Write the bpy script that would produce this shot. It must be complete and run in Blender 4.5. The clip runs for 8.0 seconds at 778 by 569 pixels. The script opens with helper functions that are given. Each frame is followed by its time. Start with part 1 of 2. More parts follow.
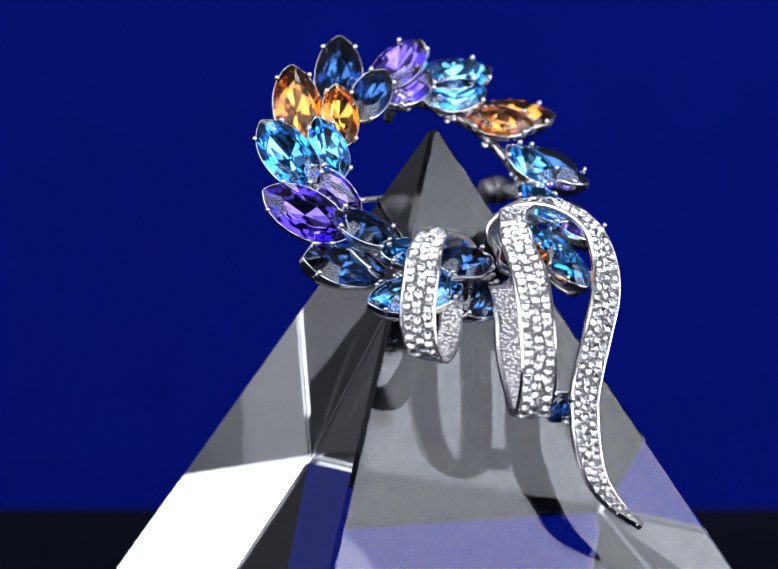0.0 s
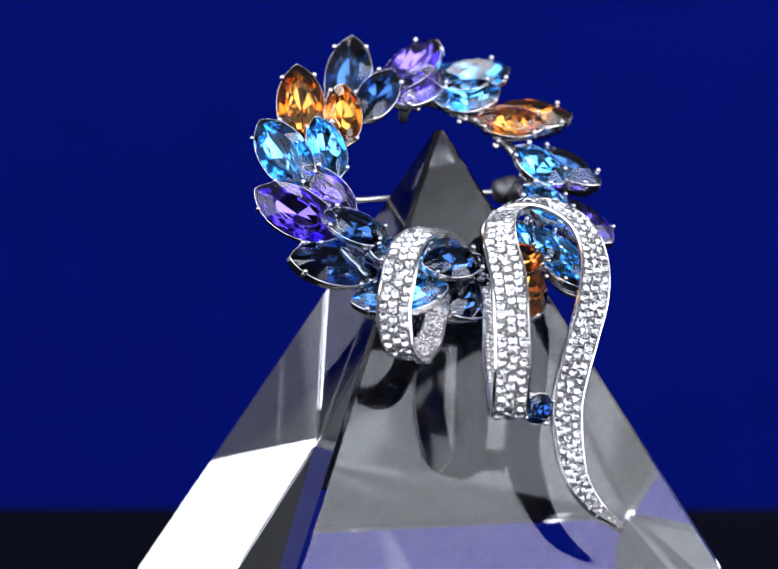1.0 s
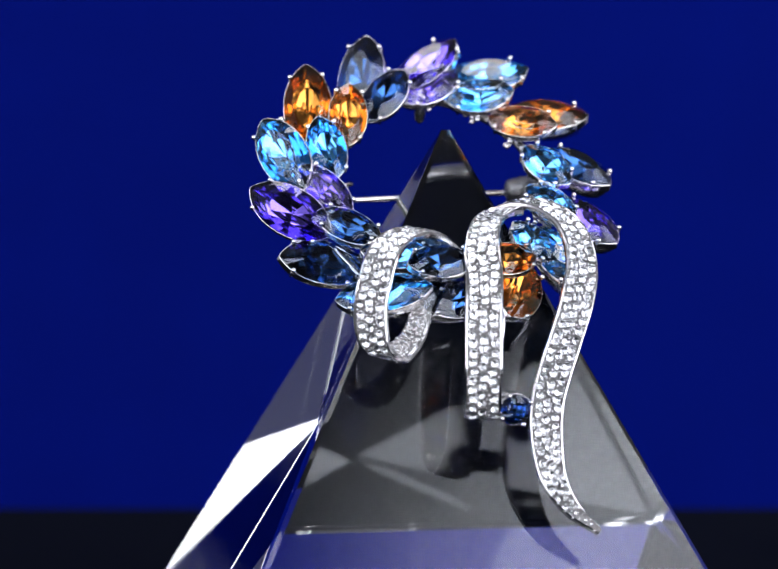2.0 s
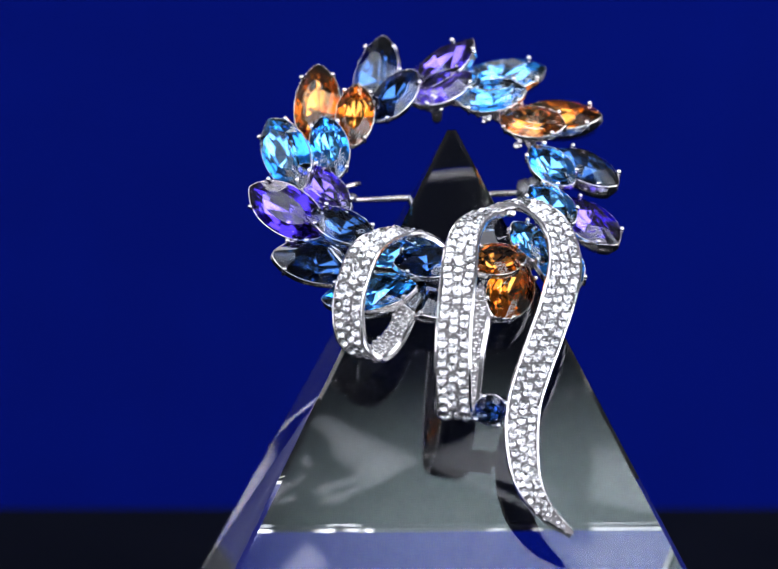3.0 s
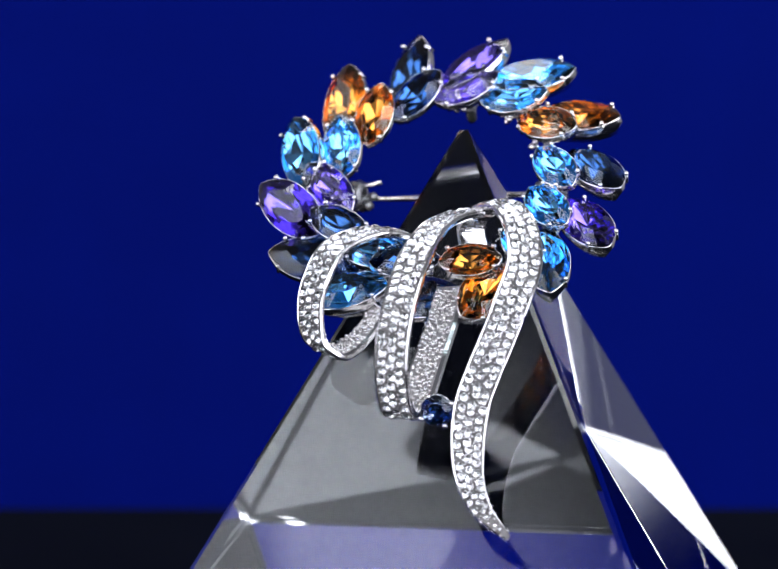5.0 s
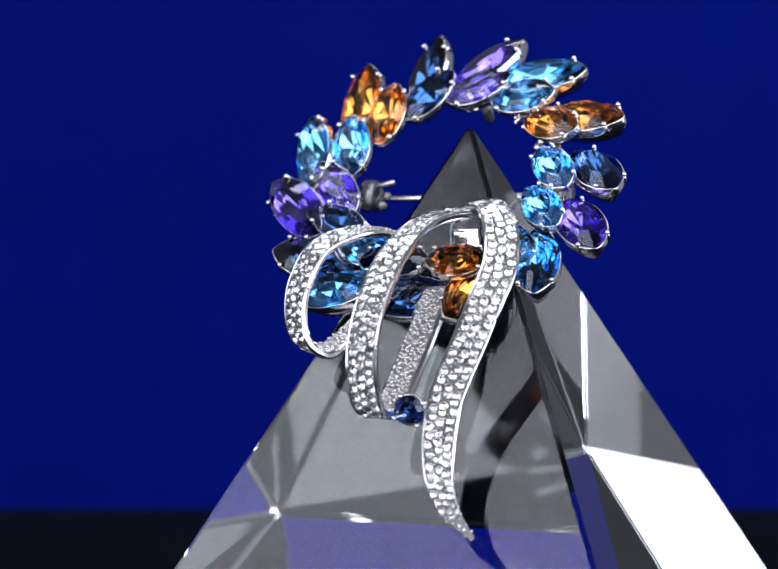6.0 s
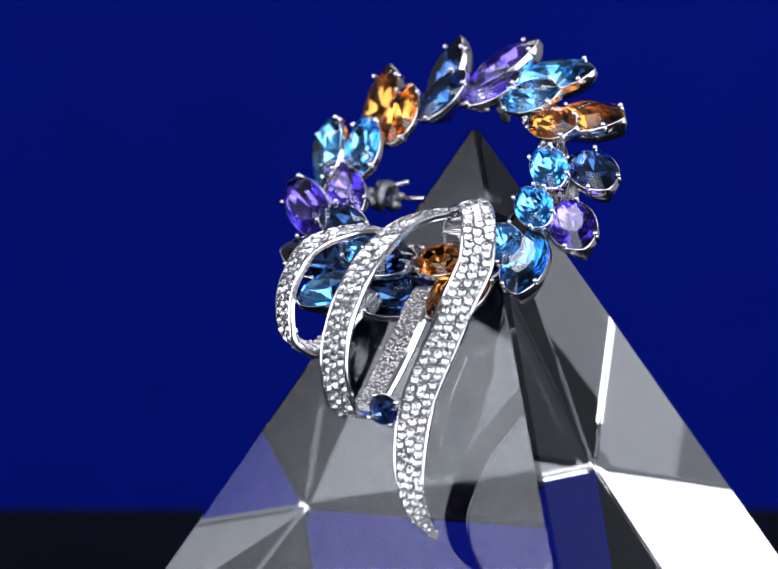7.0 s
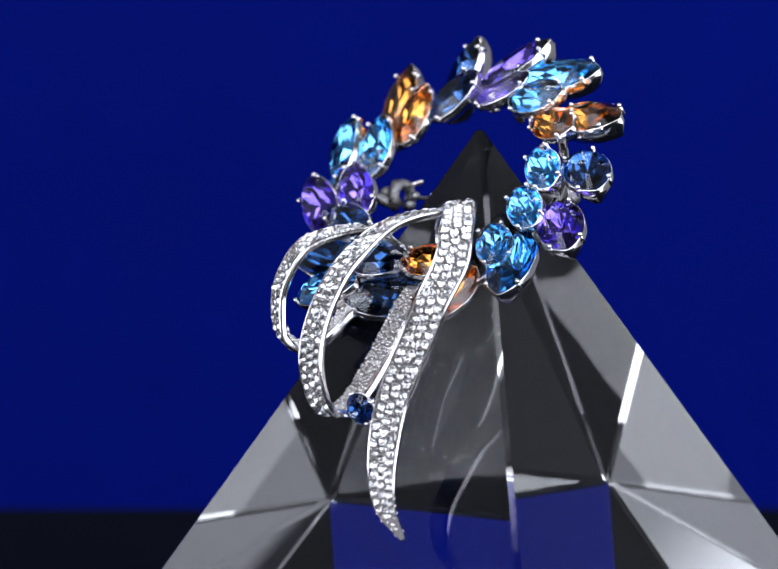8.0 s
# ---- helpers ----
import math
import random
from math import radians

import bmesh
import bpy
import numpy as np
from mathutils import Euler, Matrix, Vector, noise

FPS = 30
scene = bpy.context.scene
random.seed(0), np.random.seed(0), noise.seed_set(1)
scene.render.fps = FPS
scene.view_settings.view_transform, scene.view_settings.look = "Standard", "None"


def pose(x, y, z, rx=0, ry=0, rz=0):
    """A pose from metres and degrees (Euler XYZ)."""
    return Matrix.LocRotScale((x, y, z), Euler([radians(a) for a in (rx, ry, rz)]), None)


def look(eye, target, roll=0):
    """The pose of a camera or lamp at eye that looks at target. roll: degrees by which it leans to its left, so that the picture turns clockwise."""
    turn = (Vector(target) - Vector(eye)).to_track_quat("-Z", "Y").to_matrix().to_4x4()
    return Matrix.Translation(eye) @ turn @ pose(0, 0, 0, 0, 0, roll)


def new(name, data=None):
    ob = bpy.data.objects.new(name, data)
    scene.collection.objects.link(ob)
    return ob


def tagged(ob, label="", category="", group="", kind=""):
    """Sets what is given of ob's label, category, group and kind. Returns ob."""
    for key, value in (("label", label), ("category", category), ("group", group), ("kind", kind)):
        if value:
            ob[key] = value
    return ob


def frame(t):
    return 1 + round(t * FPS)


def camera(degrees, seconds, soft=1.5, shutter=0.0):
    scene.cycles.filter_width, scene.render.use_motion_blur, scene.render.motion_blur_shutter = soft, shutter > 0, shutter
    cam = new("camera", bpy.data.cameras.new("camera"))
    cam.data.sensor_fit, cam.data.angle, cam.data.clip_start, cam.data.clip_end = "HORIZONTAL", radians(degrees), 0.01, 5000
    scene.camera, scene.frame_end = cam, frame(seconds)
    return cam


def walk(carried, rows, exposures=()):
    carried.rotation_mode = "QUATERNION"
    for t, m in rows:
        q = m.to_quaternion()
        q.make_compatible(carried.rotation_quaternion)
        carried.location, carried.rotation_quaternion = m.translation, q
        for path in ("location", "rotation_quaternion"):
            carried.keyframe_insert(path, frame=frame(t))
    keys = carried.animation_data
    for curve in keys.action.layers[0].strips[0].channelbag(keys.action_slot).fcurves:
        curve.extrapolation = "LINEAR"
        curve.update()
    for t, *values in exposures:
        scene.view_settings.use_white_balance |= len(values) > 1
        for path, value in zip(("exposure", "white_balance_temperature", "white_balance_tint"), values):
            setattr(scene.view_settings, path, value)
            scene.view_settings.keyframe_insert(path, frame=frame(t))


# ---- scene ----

MM = 0.001
# ---------------------------------------------------------------- camera
cam = camera(11.035, 8.0, soft=1.3)
EYE = pose(-0.00871, -0.6, 0.08678, 90 - 3.444, 0, 0)
walk(cam, [(0.0, EYE), (8.0, EYE)])
cam.data.dof.use_dof = True
cam.data.dof.focus_distance, cam.data.dof.aperture_fstop = 0.59, 20.0

# ---------------------------------------------------------------- light
scene.view_settings.exposure = 0.0
world = bpy.data.worlds.new("studio")
scene.world = world
world.use_nodes = True
world.node_tree.nodes["Background"].inputs[0].default_value = (0.35, 0.38, 0.45, 1)
world.node_tree.nodes["Background"].inputs[1].default_value = 0.02


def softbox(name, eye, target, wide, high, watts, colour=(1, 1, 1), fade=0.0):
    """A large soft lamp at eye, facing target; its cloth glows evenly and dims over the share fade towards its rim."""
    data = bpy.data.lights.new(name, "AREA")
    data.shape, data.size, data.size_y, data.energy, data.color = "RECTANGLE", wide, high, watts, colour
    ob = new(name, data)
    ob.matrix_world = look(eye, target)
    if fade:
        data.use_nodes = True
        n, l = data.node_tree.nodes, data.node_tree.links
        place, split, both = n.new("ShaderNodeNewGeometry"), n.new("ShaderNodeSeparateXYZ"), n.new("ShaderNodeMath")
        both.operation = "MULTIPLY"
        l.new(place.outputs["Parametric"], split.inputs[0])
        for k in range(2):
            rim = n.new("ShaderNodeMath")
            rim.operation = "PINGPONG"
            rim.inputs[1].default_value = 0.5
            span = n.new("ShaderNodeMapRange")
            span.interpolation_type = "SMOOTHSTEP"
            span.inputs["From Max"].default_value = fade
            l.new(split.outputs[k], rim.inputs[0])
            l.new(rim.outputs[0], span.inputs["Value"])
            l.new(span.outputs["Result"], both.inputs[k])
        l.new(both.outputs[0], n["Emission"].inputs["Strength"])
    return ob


# two wide softboxes on either side of the camera and a small one on a boom
COOL = (0.845, 0.892, 1.0)
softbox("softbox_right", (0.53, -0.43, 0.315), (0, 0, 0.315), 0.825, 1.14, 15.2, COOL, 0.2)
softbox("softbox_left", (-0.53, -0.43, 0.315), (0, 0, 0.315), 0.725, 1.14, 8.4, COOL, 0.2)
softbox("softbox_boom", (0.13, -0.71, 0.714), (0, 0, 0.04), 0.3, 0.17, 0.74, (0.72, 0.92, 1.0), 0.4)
# unseen fill lamp added above and behind the camera to brighten stones and silver
softbox("front_fill", (0, -1.0, 0.46), (0, 0, 0.05), 0.6, 0.3, 3.2, COOL)
# unseen lamp added over the table to brighten the backdrop
backdrop_fill = new("backdrop_fill", bpy.data.lights.new("backdrop_fill", "AREA"))
backdrop_fill.data.shape, backdrop_fill.data.size, backdrop_fill.data.size_y = "RECTANGLE", 0.5, 0.1
backdrop_fill.data.energy = 0.88
backdrop_fill.matrix_world = look((0, 0.16, 0.62), (0, 0.5, 0.08))


# ---------------------------------------------------------------- materials
def material(name, **values):
    m = bpy.data.materials.new(name)
    m.use_nodes = True
    b = m.node_tree.nodes["Principled BSDF"]
    for key, value in values.items():
        key = key.replace("_", " ").title().replace("Ior", "IOR")
        b.inputs[key].default_value = (*value, 1) if isinstance(value, tuple) else value
    return m


def textured(name, low, high, scale, rough, bump=0.0, metallic=0.0, detail=6.0, sheen=0.5):
    """Two scales of noise in the colour and roughness, and a fine relief."""
    m = material(name, roughness=rough, metallic=metallic)
    n, l = m.node_tree.nodes, m.node_tree.links
    b = n["Principled BSDF"]
    b.inputs["Specular IOR Level"].default_value = sheen
    co = n.new("ShaderNodeTexCoord")
    a, f = n.new("ShaderNodeTexNoise"), n.new("ShaderNodeTexNoise")
    a.inputs["Scale"].default_value, a.inputs["Detail"].default_value = scale, detail
    f.inputs["Scale"].default_value, f.inputs["Detail"].default_value = scale * 14, 3.0
    mix = n.new("ShaderNodeMix")
    mix.data_type = "FLOAT"
    mix.inputs[0].default_value = 0.35
    ramp = n.new("ShaderNodeValToRGB")
    ramp.color_ramp.elements[0].position, ramp.color_ramp.elements[1].position = 0.3, 0.7
    ramp.color_ramp.elements[0].color, ramp.color_ramp.elements[1].color = (*low, 1), (*high, 1)
    l.new(co.outputs["Object"], a.inputs["Vector"])
    l.new(co.outputs["Object"], f.inputs["Vector"])
    l.new(a.outputs["Fac"], mix.inputs[2])
    l.new(f.outputs["Fac"], mix.inputs[3])
    l.new(mix.outputs[0], ramp.inputs["Fac"])
    l.new(ramp.outputs["Color"], b.inputs["Base Color"])
    span = n.new("ShaderNodeMapRange")
    span.inputs[3].default_value, span.inputs[4].default_value = rough * 0.75, min(1.0, rough * 1.3)
    l.new(mix.outputs[0], span.inputs[0])
    l.new(span.outputs[0], b.inputs["Roughness"])
    if bump:
        bp = n.new("ShaderNodeBump")
        bp.inputs["Strength"].default_value, bp.inputs["Distance"].default_value = bump, 0.0002
        l.new(f.outputs["Fac"], bp.inputs["Height"])
        l.new(bp.outputs["Normal"], b.inputs["Normal"])
    return m


SILVER = textured("rhodium plated silver", (0.80, 0.77, 0.765), (0.92, 0.89, 0.885), 300, 0.14, 0.08, 1.0)
# pierced back; also the stone bed, its darker tone standing for shade between stones
BACK_AND_BED = textured("pierced silver back and shaded stone bed", (0.36, 0.35, 0.35), (0.64, 0.62, 0.62), 900, 0.3, 1.0, 1.0)
# darker silver: the shade behind the wreath is put into its colour
SHADED_SILVER = textured("silver with shade in its colour", (0.24, 0.24, 0.25), (0.58, 0.57, 0.57), 700, 0.24, 0.5, 1.0)
CRYSTAL = material("clear optical crystal", base_color=(1, 1, 1), roughness=0.0, transmission_weight=1.0, ior=1.512)
CLEAR = material("clear rhinestone", base_color=(1, 1, 1), roughness=0.04, transmission_weight=1.0, ior=1.6)
FOIL = material("silver foil", base_color=(0.98, 0.965, 0.965), metallic=1.0, roughness=0.2)
BRIGHT = textured("bright cast silver", (0.86, 0.83, 0.82), (0.95, 0.92, 0.91), 600, 0.26, 0.15, 1.0)
CLOTH = textured("deep blue backdrop paper", (0.0004, 0.0034, 0.104), (0.0006, 0.0048, 0.132), 3, 0.9, 0.1, sheen=0.02)
TABLE = textured("black velvet table cover", (0.0025, 0.0033, 0.0068), (0.005, 0.006, 0.011), 40, 0.9, 0.3, sheen=0.02)
ROOM = textured("dark grey studio wall", (0.30, 0.30, 0.31), (0.38, 0.38, 0.39), 2, 0.8, 0.2)
PALE = textured("pale grey studio wall", (0.50, 0.50, 0.51), (0.58, 0.58, 0.59), 2, 0.8, 0.2)


def gem_material(name, foil, glass):
    return (material(name + " glass", base_color=glass, roughness=0.0, transmission_weight=1.0, ior=1.54),
            material(name + " foil back", base_color=foil, metallic=1.0, roughness=0.06))


NAVY = gem_material("dark blue", (0.045, 0.125, 0.31), (0.82, 0.9, 1.0))
AQUA = gem_material("light blue", (0.19, 0.57, 0.98), (0.86, 0.96, 1.0))
VIOLET = gem_material("violet", (0.22, 0.15, 0.66), (0.88, 0.85, 1.0))
AMBER = gem_material("amber", (0.76, 0.36, 0.08), (1.0, 0.88, 0.70))
DEEP = gem_material("deep blue", (0.03, 0.09, 0.25), (0.6, 0.75, 1.0))


# ---------------------------------------------------------------- mesh helpers
def mesh_of(name, verts, faces, mats, slots=None, smooth=False):
    me = bpy.data.meshes.new(name)
    me.from_pydata([tuple(v) for v in verts], [], faces)
    for m in mats:
        me.materials.append(m)
    if slots:
        me.polygons.foreach_set("material_index", slots)
    me.polygons.foreach_set("use_smooth", [smooth] * len(faces))
    me.update()
    return me


def put(name, me, parent, m=None, label=""):
    ob = new(name, me)
    ob.parent = parent
    if m is not None:
        ob.matrix_basis = m
    return tagged(ob, label)


def empty(name, m=None):
    ob = new(name)
    ob.empty_display_size = 0.01
    if m is not None:
        ob.matrix_basis = m
    return ob


def box(x0, x1, y0, y1, z0, z1):
    v = [(x, y, z) for x in (x0, x1) for y in (y0, y1) for z in (z0, z1)]
    return v, [(0, 1, 3, 2), (4, 6, 7, 5), (0, 4, 5, 1), (2, 3, 7, 6), (0, 2, 6, 4), (1, 5, 7, 3)]


def tube(points, radius, sides=8, closed=False):
    """Verts and faces of a round wire along points; radius may be a function of 0..1."""
    verts, faces, n = [], [], len(points)
    up = None
    for i, p in enumerate(points):
        a, b = points[(i - 1) % n if closed else max(i - 1, 0)], points[(i + 1) % n if closed else min(i + 1, n - 1)]
        t = (Vector(b) - Vector(a)).normalized()
        up = (t.orthogonal() if up is None else up - up.dot(t) * t).normalized()
        side = t.cross(up)
        r = radius(i / max(n - 1, 1)) if callable(radius) else radius
        for k in range(sides):
            w = 2 * math.pi * k / sides
            verts.append(Vector(p) + (up * math.cos(w) + side * math.sin(w)) * r)
    for i in range(n if closed else n - 1):
        for k in range(sides):
            j = (i + 1) % n
            faces.append((i * sides + k, i * sides + (k + 1) % sides, j * sides + (k + 1) % sides, j * sides + k))
    if not closed:
        faces.append(tuple(range(sides))[::-1])
        faces.append(tuple(range((n - 1) * sides, n * sides)))
    return verts, faces


def ball(radius, squash=1.0, rings=5, sides=8):
    verts, faces = [Vector((0, 0, radius * squash))], []
    for i in range(1, rings):
        a = math.pi * i / rings
        for k in range(sides):
            b = 2 * math.pi * k / sides
            verts.append(Vector((math.sin(a) * math.cos(b), math.sin(a) * math.sin(b), math.cos(a) * squash)) * radius)
    verts.append(Vector((0, 0, -radius * squash)))
    last = len(verts) - 1
    for k in range(sides):
        faces.append((0, 1 + k, 1 + (k + 1) % sides))
        faces.append((last, last - sides + (k + 1) % sides, last - sides + k))
        for i in range(rings - 2):
            a, b = 1 + i * sides, 1 + (i + 1) * sides
            faces.append((a + k, b + k, b + (k + 1) % sides, a + (k + 1) % sides))
    return verts, faces


def merged(pieces):
    verts, faces = [], []
    for v, f in pieces:
        n = len(verts)
        verts += v
        faces += [tuple(i + n for i in q) for q in f]
    return verts, faces


def spline(points, steps):
    """A smooth curve (Catmull-Rom) through the points."""
    p = [Vector(q) for q in points]
    p = [2 * p[0] - p[1]] + p + [2 * p[-1] - p[-2]]
    out = []
    for i in range(1, len(p) - 2):
        for s in range(steps):
            t = s / steps
            out.append(0.5 * (2 * p[i] + (p[i + 1] - p[i - 1]) * t + (2 * p[i - 1] - 5 * p[i] + 4 * p[i + 1] - p[i + 2]) * t * t
                              + (3 * p[i] - p[i - 1] - 3 * p[i + 1] + p[i + 2]) * t ** 3))
    return out + [p[-2]]


# ---------------------------------------------------------------- the studio
def structure(name, verts, faces, mat, label):
    return tagged(new(name, mesh_of(name, verts, faces, [mat])), label, kind="structure")


structure("table_top", *box(-0.26, 0.26, -0.2, 0.1466, -0.03, 0.0), TABLE, "black velvet covered display table")
structure("backdrop", *box(-0.32, 0.32, 0.44, 0.45, -0.3, 0.42), CLOTH, "plain deep blue paper backdrop behind the table")
# unseen room added around the set for bounced light and reflections in the glass
structure("floor", *box(-1.1, 1.1, -1.6, 1.1, -0.82, -0.8), PALE, "pale grey studio floor")
structure("ceiling", *box(-1.1, 1.1, -1.6, 1.1, 1.4, 1.42), ROOM, "dark grey studio ceiling")
structure("wall_west", *box(-1.12, -1.1, -1.6, 1.1, -0.8, 1.4), PALE, "pale grey studio wall")
structure("wall_east", *box(1.1, 1.12, -1.6, 1.1, -0.8, 1.4), PALE, "pale grey studio wall")
structure("wall_south", *box(-1.1, 1.1, -1.62, -1.6, -0.8, 1.4), ROOM, "dark grey studio wall")
structure("wall_north", *box(-1.1, 1.1, 1.1, 1.12, -0.8, 1.4), PALE, "pale grey studio wall")


# ---------------------------------------------------------------- crystal pyramid
APEX = Vector((1.2, 6.4, 74.885)) * MM
HEIGHT = 0.074785
SLOPE = (0.4977, 0.5016, 0.5344, 0.5205)  # run over rise of the front, right, back and left faces
PYRAMID_YAW = -1.35


def crystal_pyramid():
    """A four-sided pyramid with a narrow ground bevel along each edge."""
    thing = empty("crystal_pyramid")
    tagged(thing, "clear polished crystal glass pyramid with narrow ground edges", "pyramid")
    h = HEIGHT
    front, right, back, left = [k * h for k in SLOPE]
    bm = bmesh.new()
    ring = [bm.verts.new(v) for v in ((-left, -front, 0), (right, -front, 0), (right, back, 0), (-left, back, 0))]
    top = bm.verts.new((0, 0, h))
    bm.faces.new(ring[::-1])
    for k in range(4):
        bm.faces.new((ring[k], ring[(k + 1) % 4], top))
    bmesh.ops.bevel(bm, geom=list(bm.edges), offset=0.0006, segments=1, affect="EDGES")
    bm.transform(pose(APEX.x, APEX.y, 0.0001, 0, 0, PYRAMID_YAW))
    me = bpy.data.meshes.new("body")
    bm.to_mesh(me)
    bm.free()
    me.materials.append(CRYSTAL)
    put("body", me, thing)
    return thing


pyramid = crystal_pyramid()

# ---------------------------------------------------------------- brooch: its own frame
LEAN = math.atan(0.73)
HOME = Matrix.Translation(Vector((-1.5, 2.83, 86.78 - 21.6)) * MM) @ Matrix(((1, 0, 0, 0), (0, math.sin(LEAN), -math.cos(LEAN), 0), (0, math.cos(LEAN), math.sin(LEAN), 0), (0, 0, 0, 1)))
brooch = empty("brooch")
tagged(brooch, "silver wreath brooch with coloured stones hung over a glass pyramid", "brooch")


def outline(length, width, n):
    """A pointed oval, n points, the first at the +x tip."""
    pts = []
    for k in range(n):
        a = 2 * math.pi * k / n
        x = math.cos(a)
        y = math.copysign((1 - abs(x) ** 2.3) ** 0.74, math.sin(a)) if abs(math.sin(a)) > 1e-6 else 0.0
        pts.append(Vector((x * length / 2, y * width / 2, 0)))
    return pts


def cut_stone(name, rim, crown, depth, mats, table=0.55):
    """A faceted stone on a rim of 16 points: table, kites and upper facets, and a foiled pavilion."""
    n = len(rim)
    m = n // 2
    verts = [r + Vector((0, 0, 0.04 * crown)) for r in rim]
    verts += [Vector((r.x * table * 1.06, r.y * table, crown)) for r in rim[::2]]
    verts += [Vector((r.x * 0.52, r.y * 0.52, -depth * 0.62)) for r in rim[1::2]]
    verts += [r - Vector((0, 0, 0.18 * crown)) for r in rim]
    verts.append(Vector((0, 0, -depth)))
    T, P, G, C = n, n + m, n + 2 * m, 2 * n + 2 * m
    faces, slots = [tuple(T + k for k in range(m))], [0]
    for k in range(m):
        a, b, c, d = (2 * k - 1) % n, 2 * k, (2 * k + 1) % n, (2 * k + 2) % n
        faces += [(T + k, a, b), (T + k, b, c), (T + (k + 1) % m, T + k, c)]
        slots += [0, 0, 0]
        faces += [(P + k, G + c, G + b), (P + k, G + d, G + c), (P + k, P + (k + 1) % m, G + d), (P + k, C, P + (k + 1) % m)]
        slots += [1, 1, 1, 1]
    for k in range(n):
        faces.append((k, G + k, G + (k + 1) % n, (k + 1) % n))
        slots.append(0)
    return mesh_of(name, verts, faces, mats, slots)


def cup(name, length, width, depth):
    """The metal collet that holds a stone: rim, outer wall and floor."""
    n = 28
    rim = outline(length, width, n)

    def ring(grow, z):
        return [Vector((r.x * (1 + 2 * grow / length), r.y * (1 + 2 * grow / width), z)) for r in rim]

    rings = [ring(-0.0001, -0.0003), ring(0.00001, -0.00004), ring(0.0001, -0.00002), ring(0.00016, -0.00016), ring(0.00012, -0.0007), ring(0.00022, -0.0010), ring(-width * 0.16, -depth * 1.08), ring(-width * 0.3, -depth * 1.1)]
    verts = [v for r in rings for v in r]
    faces = []
    for i in range(len(rings) - 1):
        for k in range(n):
            faces.append((i * n + k, (i + 1) * n + k, (i + 1) * n + (k + 1) % n, i * n + (k + 1) % n))
    faces.append(tuple((len(rings) - 1) * n + k for k in range(n)))
    return mesh_of(name, verts, faces, [SILVER], smooth=True)


SIZES = {"large": (0.0142, 0.0072), "small": (0.0104, 0.0057), "tiny": (0.0092, 0.0056), "middle": (0.0122, 0.0070)}
CUPS = {k: cup("setting", *v, v[1] * 0.42) for k, v in SIZES.items()}
PRONG = mesh_of("prong", *merged([([p + Vector((0, 0, 0.0004)) for p in ball(0.00042)[0]], ball(0.00042)[1]),
                                  tube([(0, 0, 0.0003), (0, 0, -0.0012)], 0.0003, 6)]), [SILVER], smooth=True)
STONES = {}
COLOURS = {"dark blue": NAVY, "light blue": AQUA, "violet": VIOLET, "amber": AMBER}


def leaf(colour, size, u, v, w, angle, tip_rise=0.0, roll=None):
    """One marquise stone in its collet; its outer tip at u, v, w (mm) of the brooch, pointing along angle."""
    length, width = SIZES[size]
    if (colour, size) not in STONES:
        STONES[colour, size] = cut_stone("gemstone", outline(length, width, 24 if length > 0.011 else 20), width * 0.2, width * 0.42, COLOURS[colour])
    if roll is None:
        roll = -14 if size in ("large", "middle") else -3
    m = HOME @ Matrix.Translation(Vector((u, v, w)) * MM) @ pose(0, 0, 0, 0, 0, angle) @ pose(0, 0, 0, 0, -tip_rise, 0) @ pose(0, 0, 0, roll, 0, 0) @ Matrix.Translation((-length / 2, 0, 0))
    holder = put("setting", CUPS[size], brooch, m, "silver collet with claws")
    put("gemstone", STONES[colour, size], holder, None, f"faceted {colour} marquise gemstone")
    for x, side in ((0.36, 1), (0.36, -1), (-0.38, 1), (-0.38, -1)):
        y = (1 - abs(2 * x) ** 2.3) ** 0.74 * width / 2 + 0.0002
        put("prong", PRONG, holder, Matrix.Translation((x * length, side * y, 0)))


leaf("amber", "large", -17.0, 21.9, 0.9, 88, 14, -17)
leaf("amber", "small", -11.1, 17.4, 2.2, 83, 9, -3)
leaf("light blue", "large", -24.7, 12.1, 0.4, 109, -5, -31)
leaf("light blue", "small", -16.7, 11.1, 2.6, 100, 8, -6)
leaf("violet", "large", -27.9, -0.2, 0.4, 140, -4, -26)
leaf("violet", "small", -20.4, 2.4, 2.1, 134, 9, -8)
leaf("dark blue", "large", -24.8, -12.1, 0.3, 174, 8, -3)
leaf("dark blue", "small", -18.9, -5.8, 2.2, 152, -0, 2)
leaf("light blue", "large", -17.9, -21.1, 2.2, 178, -17, 11)
leaf("light blue", "small", -13.0, -12.5, 2.2, 171, -4, 5)
leaf("dark blue", "large", -6.4, -23.6, 5.1, 201, 21, -2)
leaf("dark blue", "small", -7.4, -17.9, 6.8, 188, 7, 2)
leaf("amber", "middle", 7.1, -25.7, 4.4, 243, 13, -18)
leaf("amber", "tiny", 3.0, -17.8, 7.0, 188, 5, 2)
leaf("light blue", "large", 19.1, -20.0, 2.5, -76, 14, -7)
leaf("light blue", "tiny", 16.4, -14.7, 1.9, -55, 4, -9)
leaf("violet", "middle", 26.5, -10.9, 0.9, -52, 9, -10)
leaf("light blue", "tiny", 20.1, -8.1, 2.6, -47, 3, 1)
leaf("dark blue", "middle", 27.2, -0.3, 0.8, -45, 12, -17)
leaf("light blue", "tiny", 20.3, -1.3, 2.7, -50, 3, -0)
leaf("amber", "large", 25.8, 12.6, 0.6, -8, 10, -18)
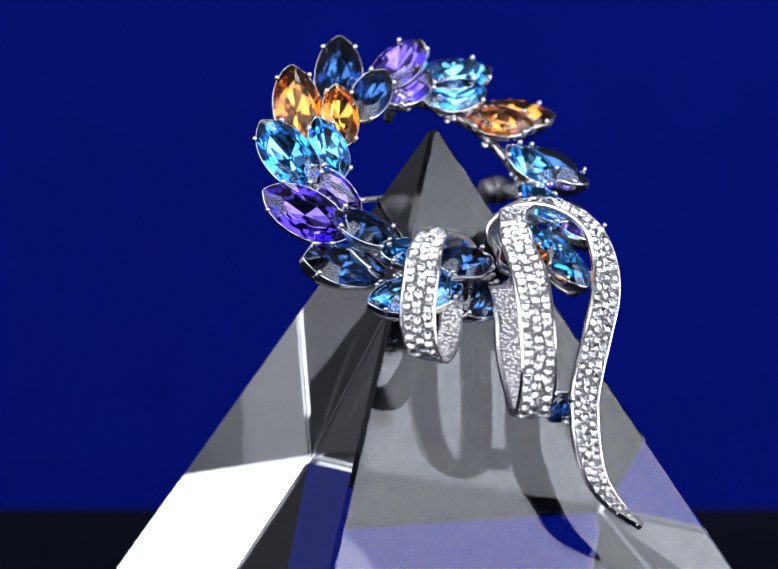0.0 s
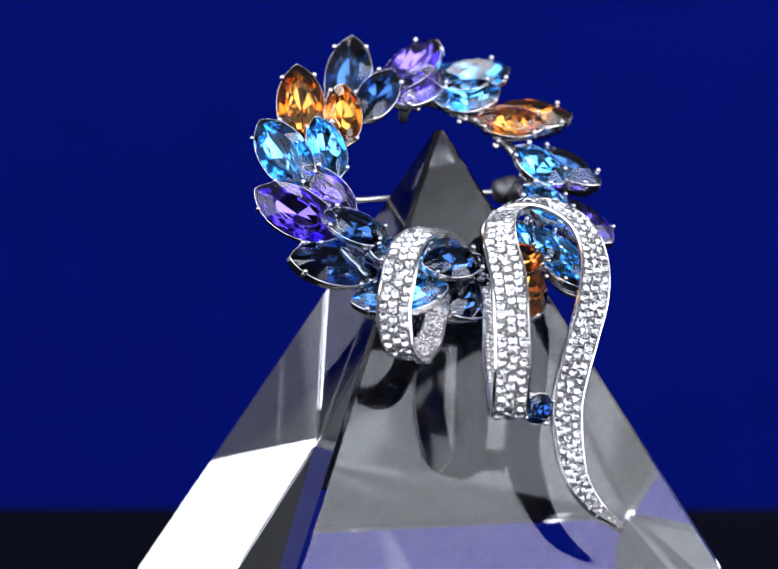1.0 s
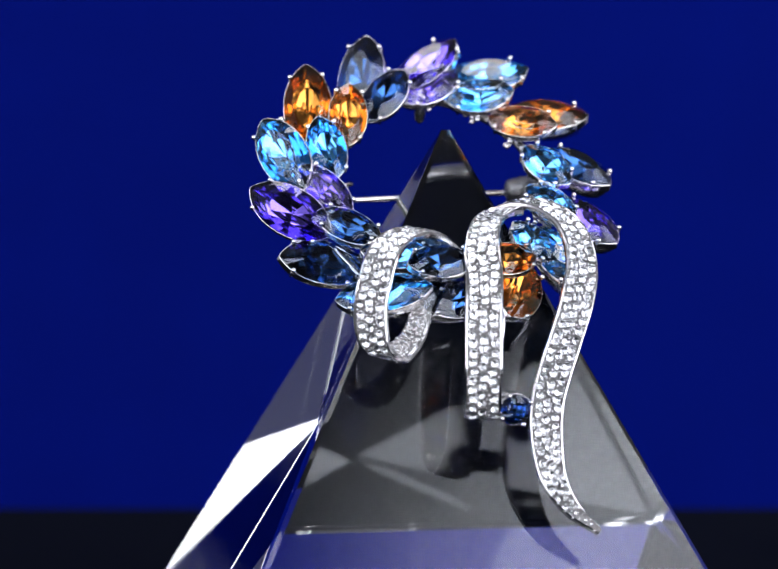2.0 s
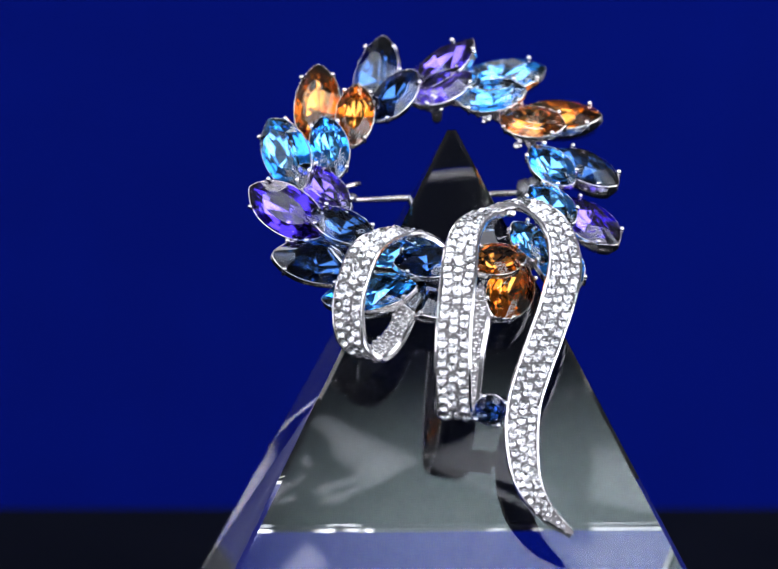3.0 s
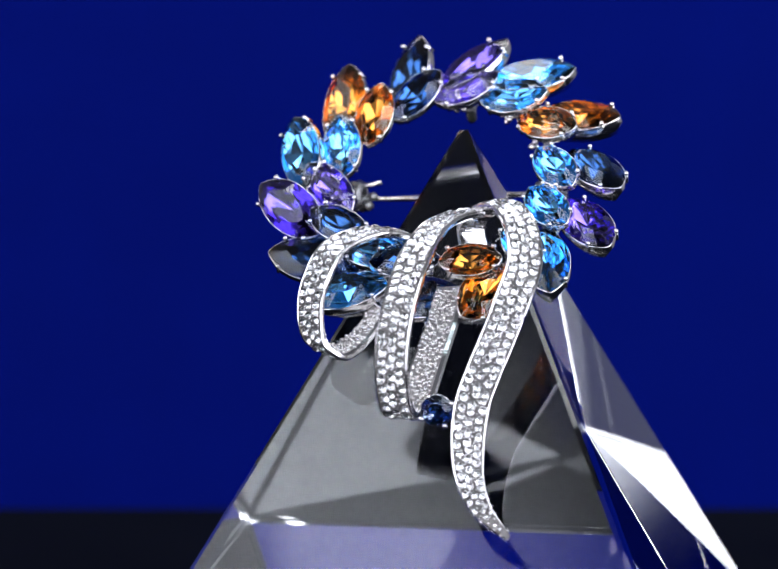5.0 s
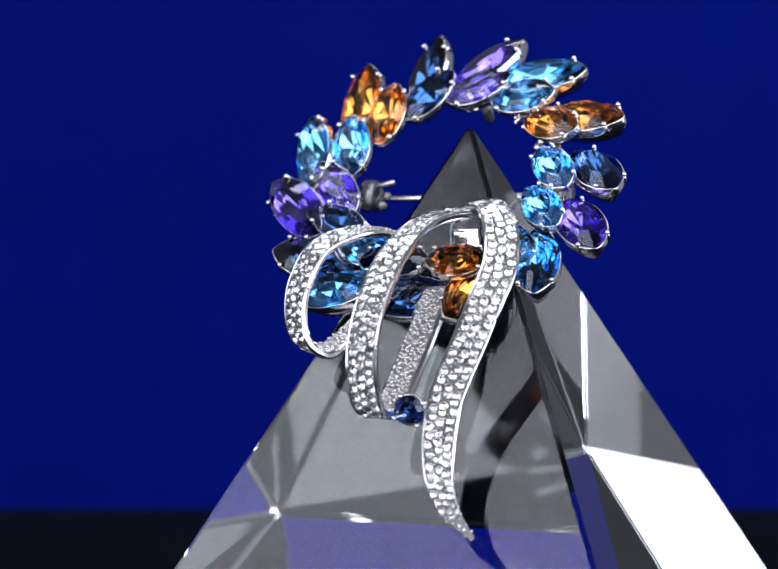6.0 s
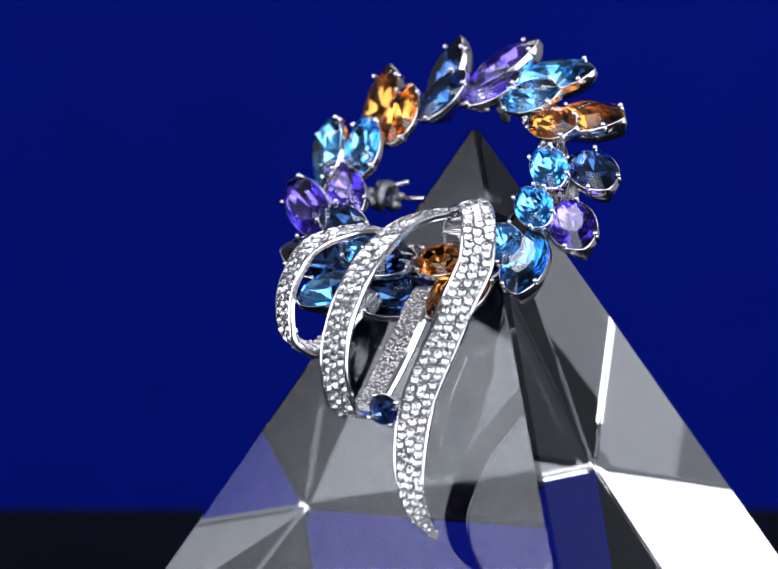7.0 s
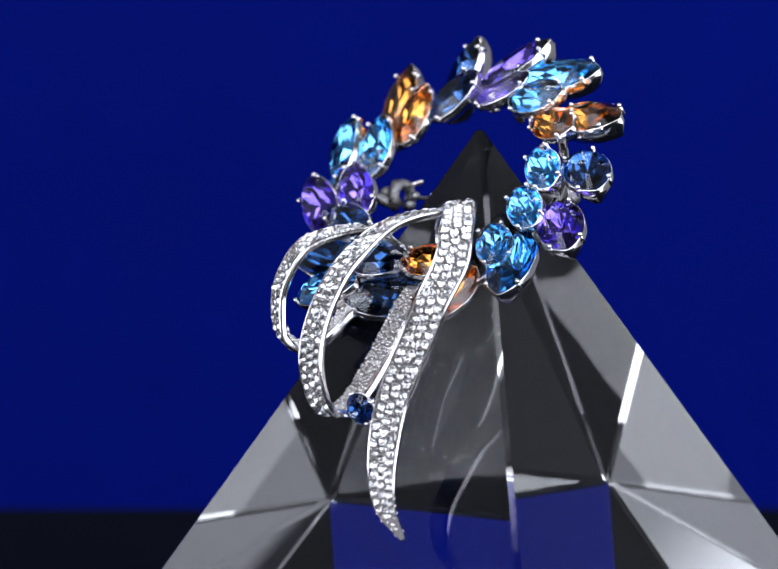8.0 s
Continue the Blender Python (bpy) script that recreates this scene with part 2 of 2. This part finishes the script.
leaf("amber", "small", 19.8, 9.2, 2.9, -18, 14, 1)
leaf("light blue", "large", 17.9, 22.0, -0.1, 11, 0, -15)
leaf("light blue", "small", 14.4, 16.6, 1.8, 6, 8, 1)
leaf("violet", "large", 6.9, 27.2, 0.3, 43, 4, -27)
leaf("violet", "small", 6.3, 20.4, 1.0, 30, 2, -9)
leaf("dark blue", "large", -6.8, 27.7, 0.4, 78, 16, -26)
leaf("dark blue", "small", -2.3, 19.6, 2.6, 49, 10, -3)

# wire ring under the collets
ring_points = [HOME @ Vector((math.cos(a) * 0.0185 - 0.0005, math.sin(a) * 0.0185 - 0.0005, -0.0026)) for a in [2 * math.pi * k / 64 for k in range(64)]]
put("wire_ring", mesh_of("wire_ring", *tube(ring_points, 0.0008, 8, True), [SILVER], smooth=True), brooch)


# ---------------------------------------------------------------- pave ribbons
def round_rim(radius, n):
    return [Vector((math.cos(2 * math.pi * k / n), math.sin(2 * math.pi * k / n), 0)) * radius for k in range(n)]


PAVE = cut_stone("pave_stone", round_rim(0.00066, 12), 0.00034, 0.0005, [CLEAR, FOIL], 0.55)


def ribbon(points, first, across, blend, width, taper, rows, grained, label):
    """A band through points (mm, brooch frame), its width along first and then across (blended over the shares in
    blend), with raised rims and rows of small stones; past the share grained its back is pierced."""
    path = [HOME @ (Vector(p) * MM) for p in spline(points, 10)]
    first, across = (HOME.to_3x3() @ Vector(first)).normalized(), (HOME.to_3x3() @ Vector(across)).normalized()
    n = len(path)
    frames, run = [], [0.0]
    for i, p in enumerate(path):
        t = (path[min(i + 1, n - 1)] - path[max(i - 1, 0)]).normalized()
        k = min(1.0, max(0.0, (i / (n - 1) - blend[0]) / (blend[1] - blend[0])))
        aim = first.lerp(across, k * k * (3 - 2 * k))
        b = (aim - aim.dot(t) * t).normalized()
        frames.append((p, t, b, t.cross(b).normalized()))
        if i:
            run.append(run[-1] + (p - path[i - 1]).length)
    total = run[-1]
    # section of the band: x across, z outwards, as shares of the half width and in metres
    section = [(-0.98, -0.0005), (-1.02, 0.0), (-1.0, 0.0003), (-0.95, 0.00042), (-0.88, 0.00036), (-0.86, -0.0003), (0.0, -0.00025), (0.86, -0.0003), (0.88, 0.00036), (0.95, 0.00042), (1.0, 0.0003), (1.02, 0.0), (0.98, -0.0005), (0.8, -0.00075), (-0.8, -0.00075)]
    m = len(section)
    verts, faces, slots = [], [], []
    for i, (p, t, b, up) in enumerate(frames):
        half = width / 2 * taper(run[i] / total)
        verts += [p + b * (x * half) + up * z for x, z in section]
    for i in range(n - 1):
        for k in range(m):
            faces.append((i * m + k, i * m + (k + 1) % m, (i + 1) * m + (k + 1) % m, (i + 1) * m + k))
            # the bed (5, 6) takes the darker silver as shade between the stones
            slots.append(1 if k in (5, 6) or k == m - 2 and i / n > grained else 0)
    faces += [tuple(range(m))[::-1], tuple(range((n - 1) * m, n * m))]
    slots += [0, 0]
    band = put("ribbon_band", mesh_of("ribbon_band", verts, faces, [SILVER, BACK_AND_BED], slots), brooch, None, label)
    # staggered rows of stones, with small beads of metal between them
    beads = []
    pitch, reach = 0.00134, 0.57
    bead = ball(0.0002, 1.0, 4, 6)
    for row in range(rows):
        lane = reach * (2 * row / (rows - 1) - 1)
        s = pitch * (0.6 if row % 2 else 1.1) + 0.0003
        while s < total - pitch * 0.5:
            i = next(k for k in range(1, n) if run[k] >= s)
            f = (s - run[i - 1]) / (run[i] - run[i - 1])
            p, t, b, up = frames[i]
            p = frames[i - 1][0].lerp(p, f)
            share = taper(s / total)
            half = width / 2 * share
            if share > 0.45 or row == rows // 2:
                size = min(1.0, share * 1.25) * random.uniform(0.86, 1.1)
                side = lane * half if share > 0.45 else 0.0
                at = p + b * (side + random.uniform(-0.0002, 0.0002)) + t * random.uniform(-0.00022, 0.00022) + up * random.uniform(0.00028, 0.00042)
                m4 = Matrix((b, t, up)).transposed().to_4x4()
                tilt = pose(0, 0, 0, random.uniform(-16, 16), random.uniform(-16, 16), random.uniform(0, 45))
                put("pave_stone", PAVE, band, Matrix.Translation(at) @ m4 @ tilt @ Matrix.Diagonal((size, size, size, 1)))
                for du in (-1, 1):
                    q = p + b * (side + du * 0.00058 + random.uniform(-0.0001, 0.0001)) + t * (pitch / 2) + up * 0.00026
                    beads.append(([q + w for w in bead[0]], bead[1]))
            s += pitch
    # the pierced back: rows of small grains on the inner side
    grain = ball(0.00033, 0.8, 4, 6)
    s = total * grained + 0.0006
    while s < total - 0.0005:
        i = next(k for k in range(1, n) if run[k] >= s)
        p, t, b, up = frames[i]
        p = frames[i - 1][0].lerp(p, (s - run[i - 1]) / (run[i] - run[i - 1]))
        half = width / 2 * taper(s / total)
        for x in (-0.66, -0.44, -0.22, 0.0, 0.22, 0.44, 0.66):
            q = p + b * (half * x + random.uniform(-0.0002, 0.0002)) + t * random.uniform(-0.0003, 0.0003) - up * random.uniform(0.00075, 0.00095)
            beads.append(([q + w for w in grain[0]], grain[1]))
        s += 0.00062
    tagged(put("granulation", mesh_of("granulation", *merged(beads), [BRIGHT], smooth=True), band), kind="stuff")
    return band


ribbon([(7.2, -13.4, 1.7), (6.2, -9.5, 3.4), (9.2, -8.3, 7.2), (12.9, -10.7, 10.7), (15.9, -15.8, 12.9), (16.9, -21.3, 12.2), (15.6, -27.2, 11.1), (13.7, -32.1, 8.7), (11.8, -36.6, 6.6), (10.3, -41.1, 4.5), (10, -46.4, 2.2), (10.7, -51.2, 0.3), (12.9, -55.4, -0.7), (16.7, -58.9, -1.5)], (0.72, 0.5, -0.48), (0.97, 0, -0.2), (0.2, 0.5), 0.0052,
       lambda s: 0.86 + 0.14 * min(1.0, s / 0.4) if s < 0.7 else max(0.16, 1 - ((s - 0.7) / 0.3) ** 2.1 * 0.86), 3, 1.0, "long curling silver ribbon tail set with clear stones")
ribbon([(9.8, -9.5, 7.4), (7.7, -10.2, 8.5), (5, -12.7, 10.9), (3.1, -15.9, 12.9), (1.7, -20.5, 14.4), (0.9, -26.6, 15.8), (0, -33.6, 14.9), (-0.3, -39.4, 12.1), (0, -43.1, 7), (1, -41.9, 3.6), (1.8, -38.5, 2.6), (2.8, -31.5, 2.3), (3.9, -26.1, 3.1), (4.2, -22.6, 3), (4.4, -19.8, 2.2)], (0.93, -0.2, 0.3), (0.96, -0.17, 0.22), (0.0, 0.25), 0.0053,
       lambda s: 0.62 + 0.38 * min(1.0, s / 0.26), 3, 0.62, "looped silver ribbon set with clear stones")
ribbon([(0.5, -14.5, 3.5), (-3.3, -13, 6.4), (-7.5, -14.1, 8.8), (-11.7, -18.5, 11.4), (-13.7, -23.3, 10.8), (-14.6, -27.1, 8.8), (-13.9, -31, 5.7), (-10.8, -31.6, 3.2), (-7.8, -28.8, 3.2), (-5.8, -24.8, 3.1), (-4.2, -21.6, 2.2)], (0.75, -0.45, 0.5), (0.8, -0.5, 0.35), (0.0, 0.3), 0.0051,
       lambda s: 0.7 + 0.3 * min(1.0, s / 0.4) - 0.42 * max(0.0, (s - 0.62) / 0.38), 3, 0.62, "small looped silver ribbon set with clear stones")

# ---------------------------------------------------------------- small round stone, bead clusters, pin
def round_stone():
    """A round dark blue stone in a claw collet below the middle loop."""
    at = Vector((3.9, -26.0, 86.78 - 52.6)) * MM
    m = Matrix.Translation(at) @ Vector((0.1, -0.97, -0.16)).to_track_quat("Z", "Y").to_matrix().to_4x4()
    n, r = 20, 0.0023
    rings = [(r - 0.0001, -0.0003), (r + 0.00005, 0.0001), (r + 0.0001, -0.0002), (r * 0.8, -0.0012), (r * 0.5, -0.0016)]
    verts = [Vector((math.cos(2 * math.pi * k / n) * q, math.sin(2 * math.pi * k / n) * q, z)) for q, z in rings for k in range(n)]
    faces = [(i * n + k, (i + 1) * n + k, (i + 1) * n + (k + 1) % n, i * n + (k + 1) % n) for i in range(len(rings) - 1) for k in range(n)]
    faces.append(tuple((len(rings) - 1) * n + k for k in range(n)))
    holder = put("setting", mesh_of("setting", verts, faces, [SILVER], smooth=True), brooch, m, "round silver collet with claws")
    put("gemstone", cut_stone("gemstone", round_rim(r, 16), r * 0.38, r * 0.85, DEEP), holder, None, "round faceted dark blue gemstone")
    for k in range(4):
        a = math.pi / 2 * k + 0.5
        put("prong", PRONG, holder, Matrix.Translation((math.cos(a) * r * 1.06, math.sin(a) * r * 1.06, 0)))
    bar = tube([at + Vector((-0.0005, 0.0008, -0.0006)), at + Vector((-0.004, 0.001, -0.0012))], 0.0005, 8)
    put("link", mesh_of("link", *bar, [SILVER], smooth=True), brooch)


round_stone()


def bead_cluster(u, v, w, count):
    """A few fused silver grains between two collets."""
    grain = ball(0.00045, 1.0, 4, 7)
    out = []
    for k in range(count):
        p = HOME @ (Vector((u + random.uniform(-1.1, 1.1), v + random.uniform(-1.1, 1.1), w + random.uniform(-0.5, 0.7))) * MM)
        out.append(([p + q * random.uniform(0.8, 1.25) for q in grain[0]], grain[1]))
    tagged(put("granulation", mesh_of("granulation", *merged(out), [SILVER], smooth=True), brooch), kind="stuff")


for k in range(14):
    turn = 2 * math.pi * (k + 0.35) / 14
    bead_cluster(math.cos(turn) * 17.0 - 0.3, math.sin(turn) * 16.6 - 0.6, -1.3, 9)

# pin behind the pyramid's tip, its catch and its hinge
PIN = [Vector((-17.0, 11.6, 62.78)) * MM, Vector((-8.0, 13.2, 62.98)) * MM, Vector((6.0, 13.4, 63.58)) * MM, Vector((13.5, 11.0, 63.98)) * MM]
put("pin", mesh_of("pin", *tube(spline(PIN, 8), lambda s: 0.00028 + 0.00022 * min(1, s * 3), 8), [SILVER], smooth=True), brooch, None, "straight silver pin wire")
stub = [Vector((-16.0, 9.4, 64.6)) * MM, Vector((-14.0, 10.0, 65.1)) * MM, Vector((-12.4, 10.3, 65.5)) * MM]
put("pin_stop", mesh_of("pin_stop", *tube(stub, 0.00042, 8), [SILVER], smooth=True), brooch)
hook = [Vector((-15.5, 9.0 + 2.2 * math.cos(a), 63.18 + 1.9 * math.sin(a))) * MM for a in [math.radians(d) for d in range(-60, 250, 20)]]
knobs = [(-15.6, 10.6, 64.6, 1.2), (-14.4, 9.6, 61.9, 1.1), (-16.9, 9.2, 62.3, 1.2), (-13.6, 9.9, 63.3, 0.9), (-16.2, 8.4, 65.0, 1.0), (-17.6, 7.8, 63.8, 1.2)]
catch = put("catch", mesh_of("catch", *tube(hook + [Vector((-16.6, 7.0, 62.4)) * MM, Vector((-18.5, 4.0, 63.58)) * MM], 0.0009, 8), [SHADED_SILVER], smooth=True), brooch, None, "rolled silver safety catch")
for x, y, z, k in knobs:
    put("knob", mesh_of("knob", *ball(k * MM * 0.9, 0.9, 7, 12), [SHADED_SILVER], smooth=True), catch, Matrix.Translation(Vector((x, y, z)) * MM))


def lathe(a, b, profile, sides=16):
    """A turned piece between a and b; profile holds (share, radius)."""
    a, b = Vector(a) * MM, Vector(b) * MM
    turn = (b - a).to_track_quat("Z", "Y").to_matrix()
    verts = [a.lerp(b, s) + turn @ Vector((math.cos(2 * math.pi * k / sides) * r, math.sin(2 * math.pi * k / sides) * r, 0)) * MM for s, r in profile for k in range(sides)]
    n = len(profile)
    faces = [(i * sides + k, i * sides + (k + 1) % sides, (i + 1) * sides + (k + 1) % sides, (i + 1) * sides + k) for i in range(n - 1) for k in range(sides)]
    return verts, faces + [tuple(range(sides))[::-1], tuple(range((n - 1) * sides, n * sides))]


put("hinge", mesh_of("hinge", *merged([lathe((11.4, 10.0, 64.1), (16.4, 10.0, 64.4), [(0, 0.9), (0.05, 1.7), (0.3, 2.1), (0.36, 1.8), (0.42, 2.2), (0.7, 2.3), (0.76, 1.9), (0.95, 1.8), (1, 0.8)]),
                                       tube([Vector((14.0, 10.0, 64.28)) * MM, Vector((16.0, 4.0, 63.98)) * MM], 0.0014, 8)]), [SHADED_SILVER], smooth=True), brooch, None, "silver pin hinge barrel")

put("bail", mesh_of("bail", *lathe((-0.3, 16.6, 79.2), (0.0, 18.8, 74.5), [(0, 0.7), (0.08, 1.0), (0.4, 0.85), (0.5, 1.1), (0.62, 0.9), (0.9, 0.8), (1, 0.4)]), [SHADED_SILVER], smooth=True), brooch, None, "dark silver bail behind the wreath")


def motions():
    """The pyramid and the brooch on it turn slowly about the upright axis."""
    turns = [(0, 28.2), (0.5, 24.3), (1, 20.5), (1.5, 16.6), (3, 4.1), (3.5, 0), (4, -4.4), (4.5, -8.4), (6, -21.3), (6.5, -25.3), (7, -29.7), (7.5, -33.4), (8, -37.9)]
    for thing in (pyramid, brooch):
        walk(thing, [(t, pose(0, 0, 0, 0, 0, a)) for t, a in turns])


motions()
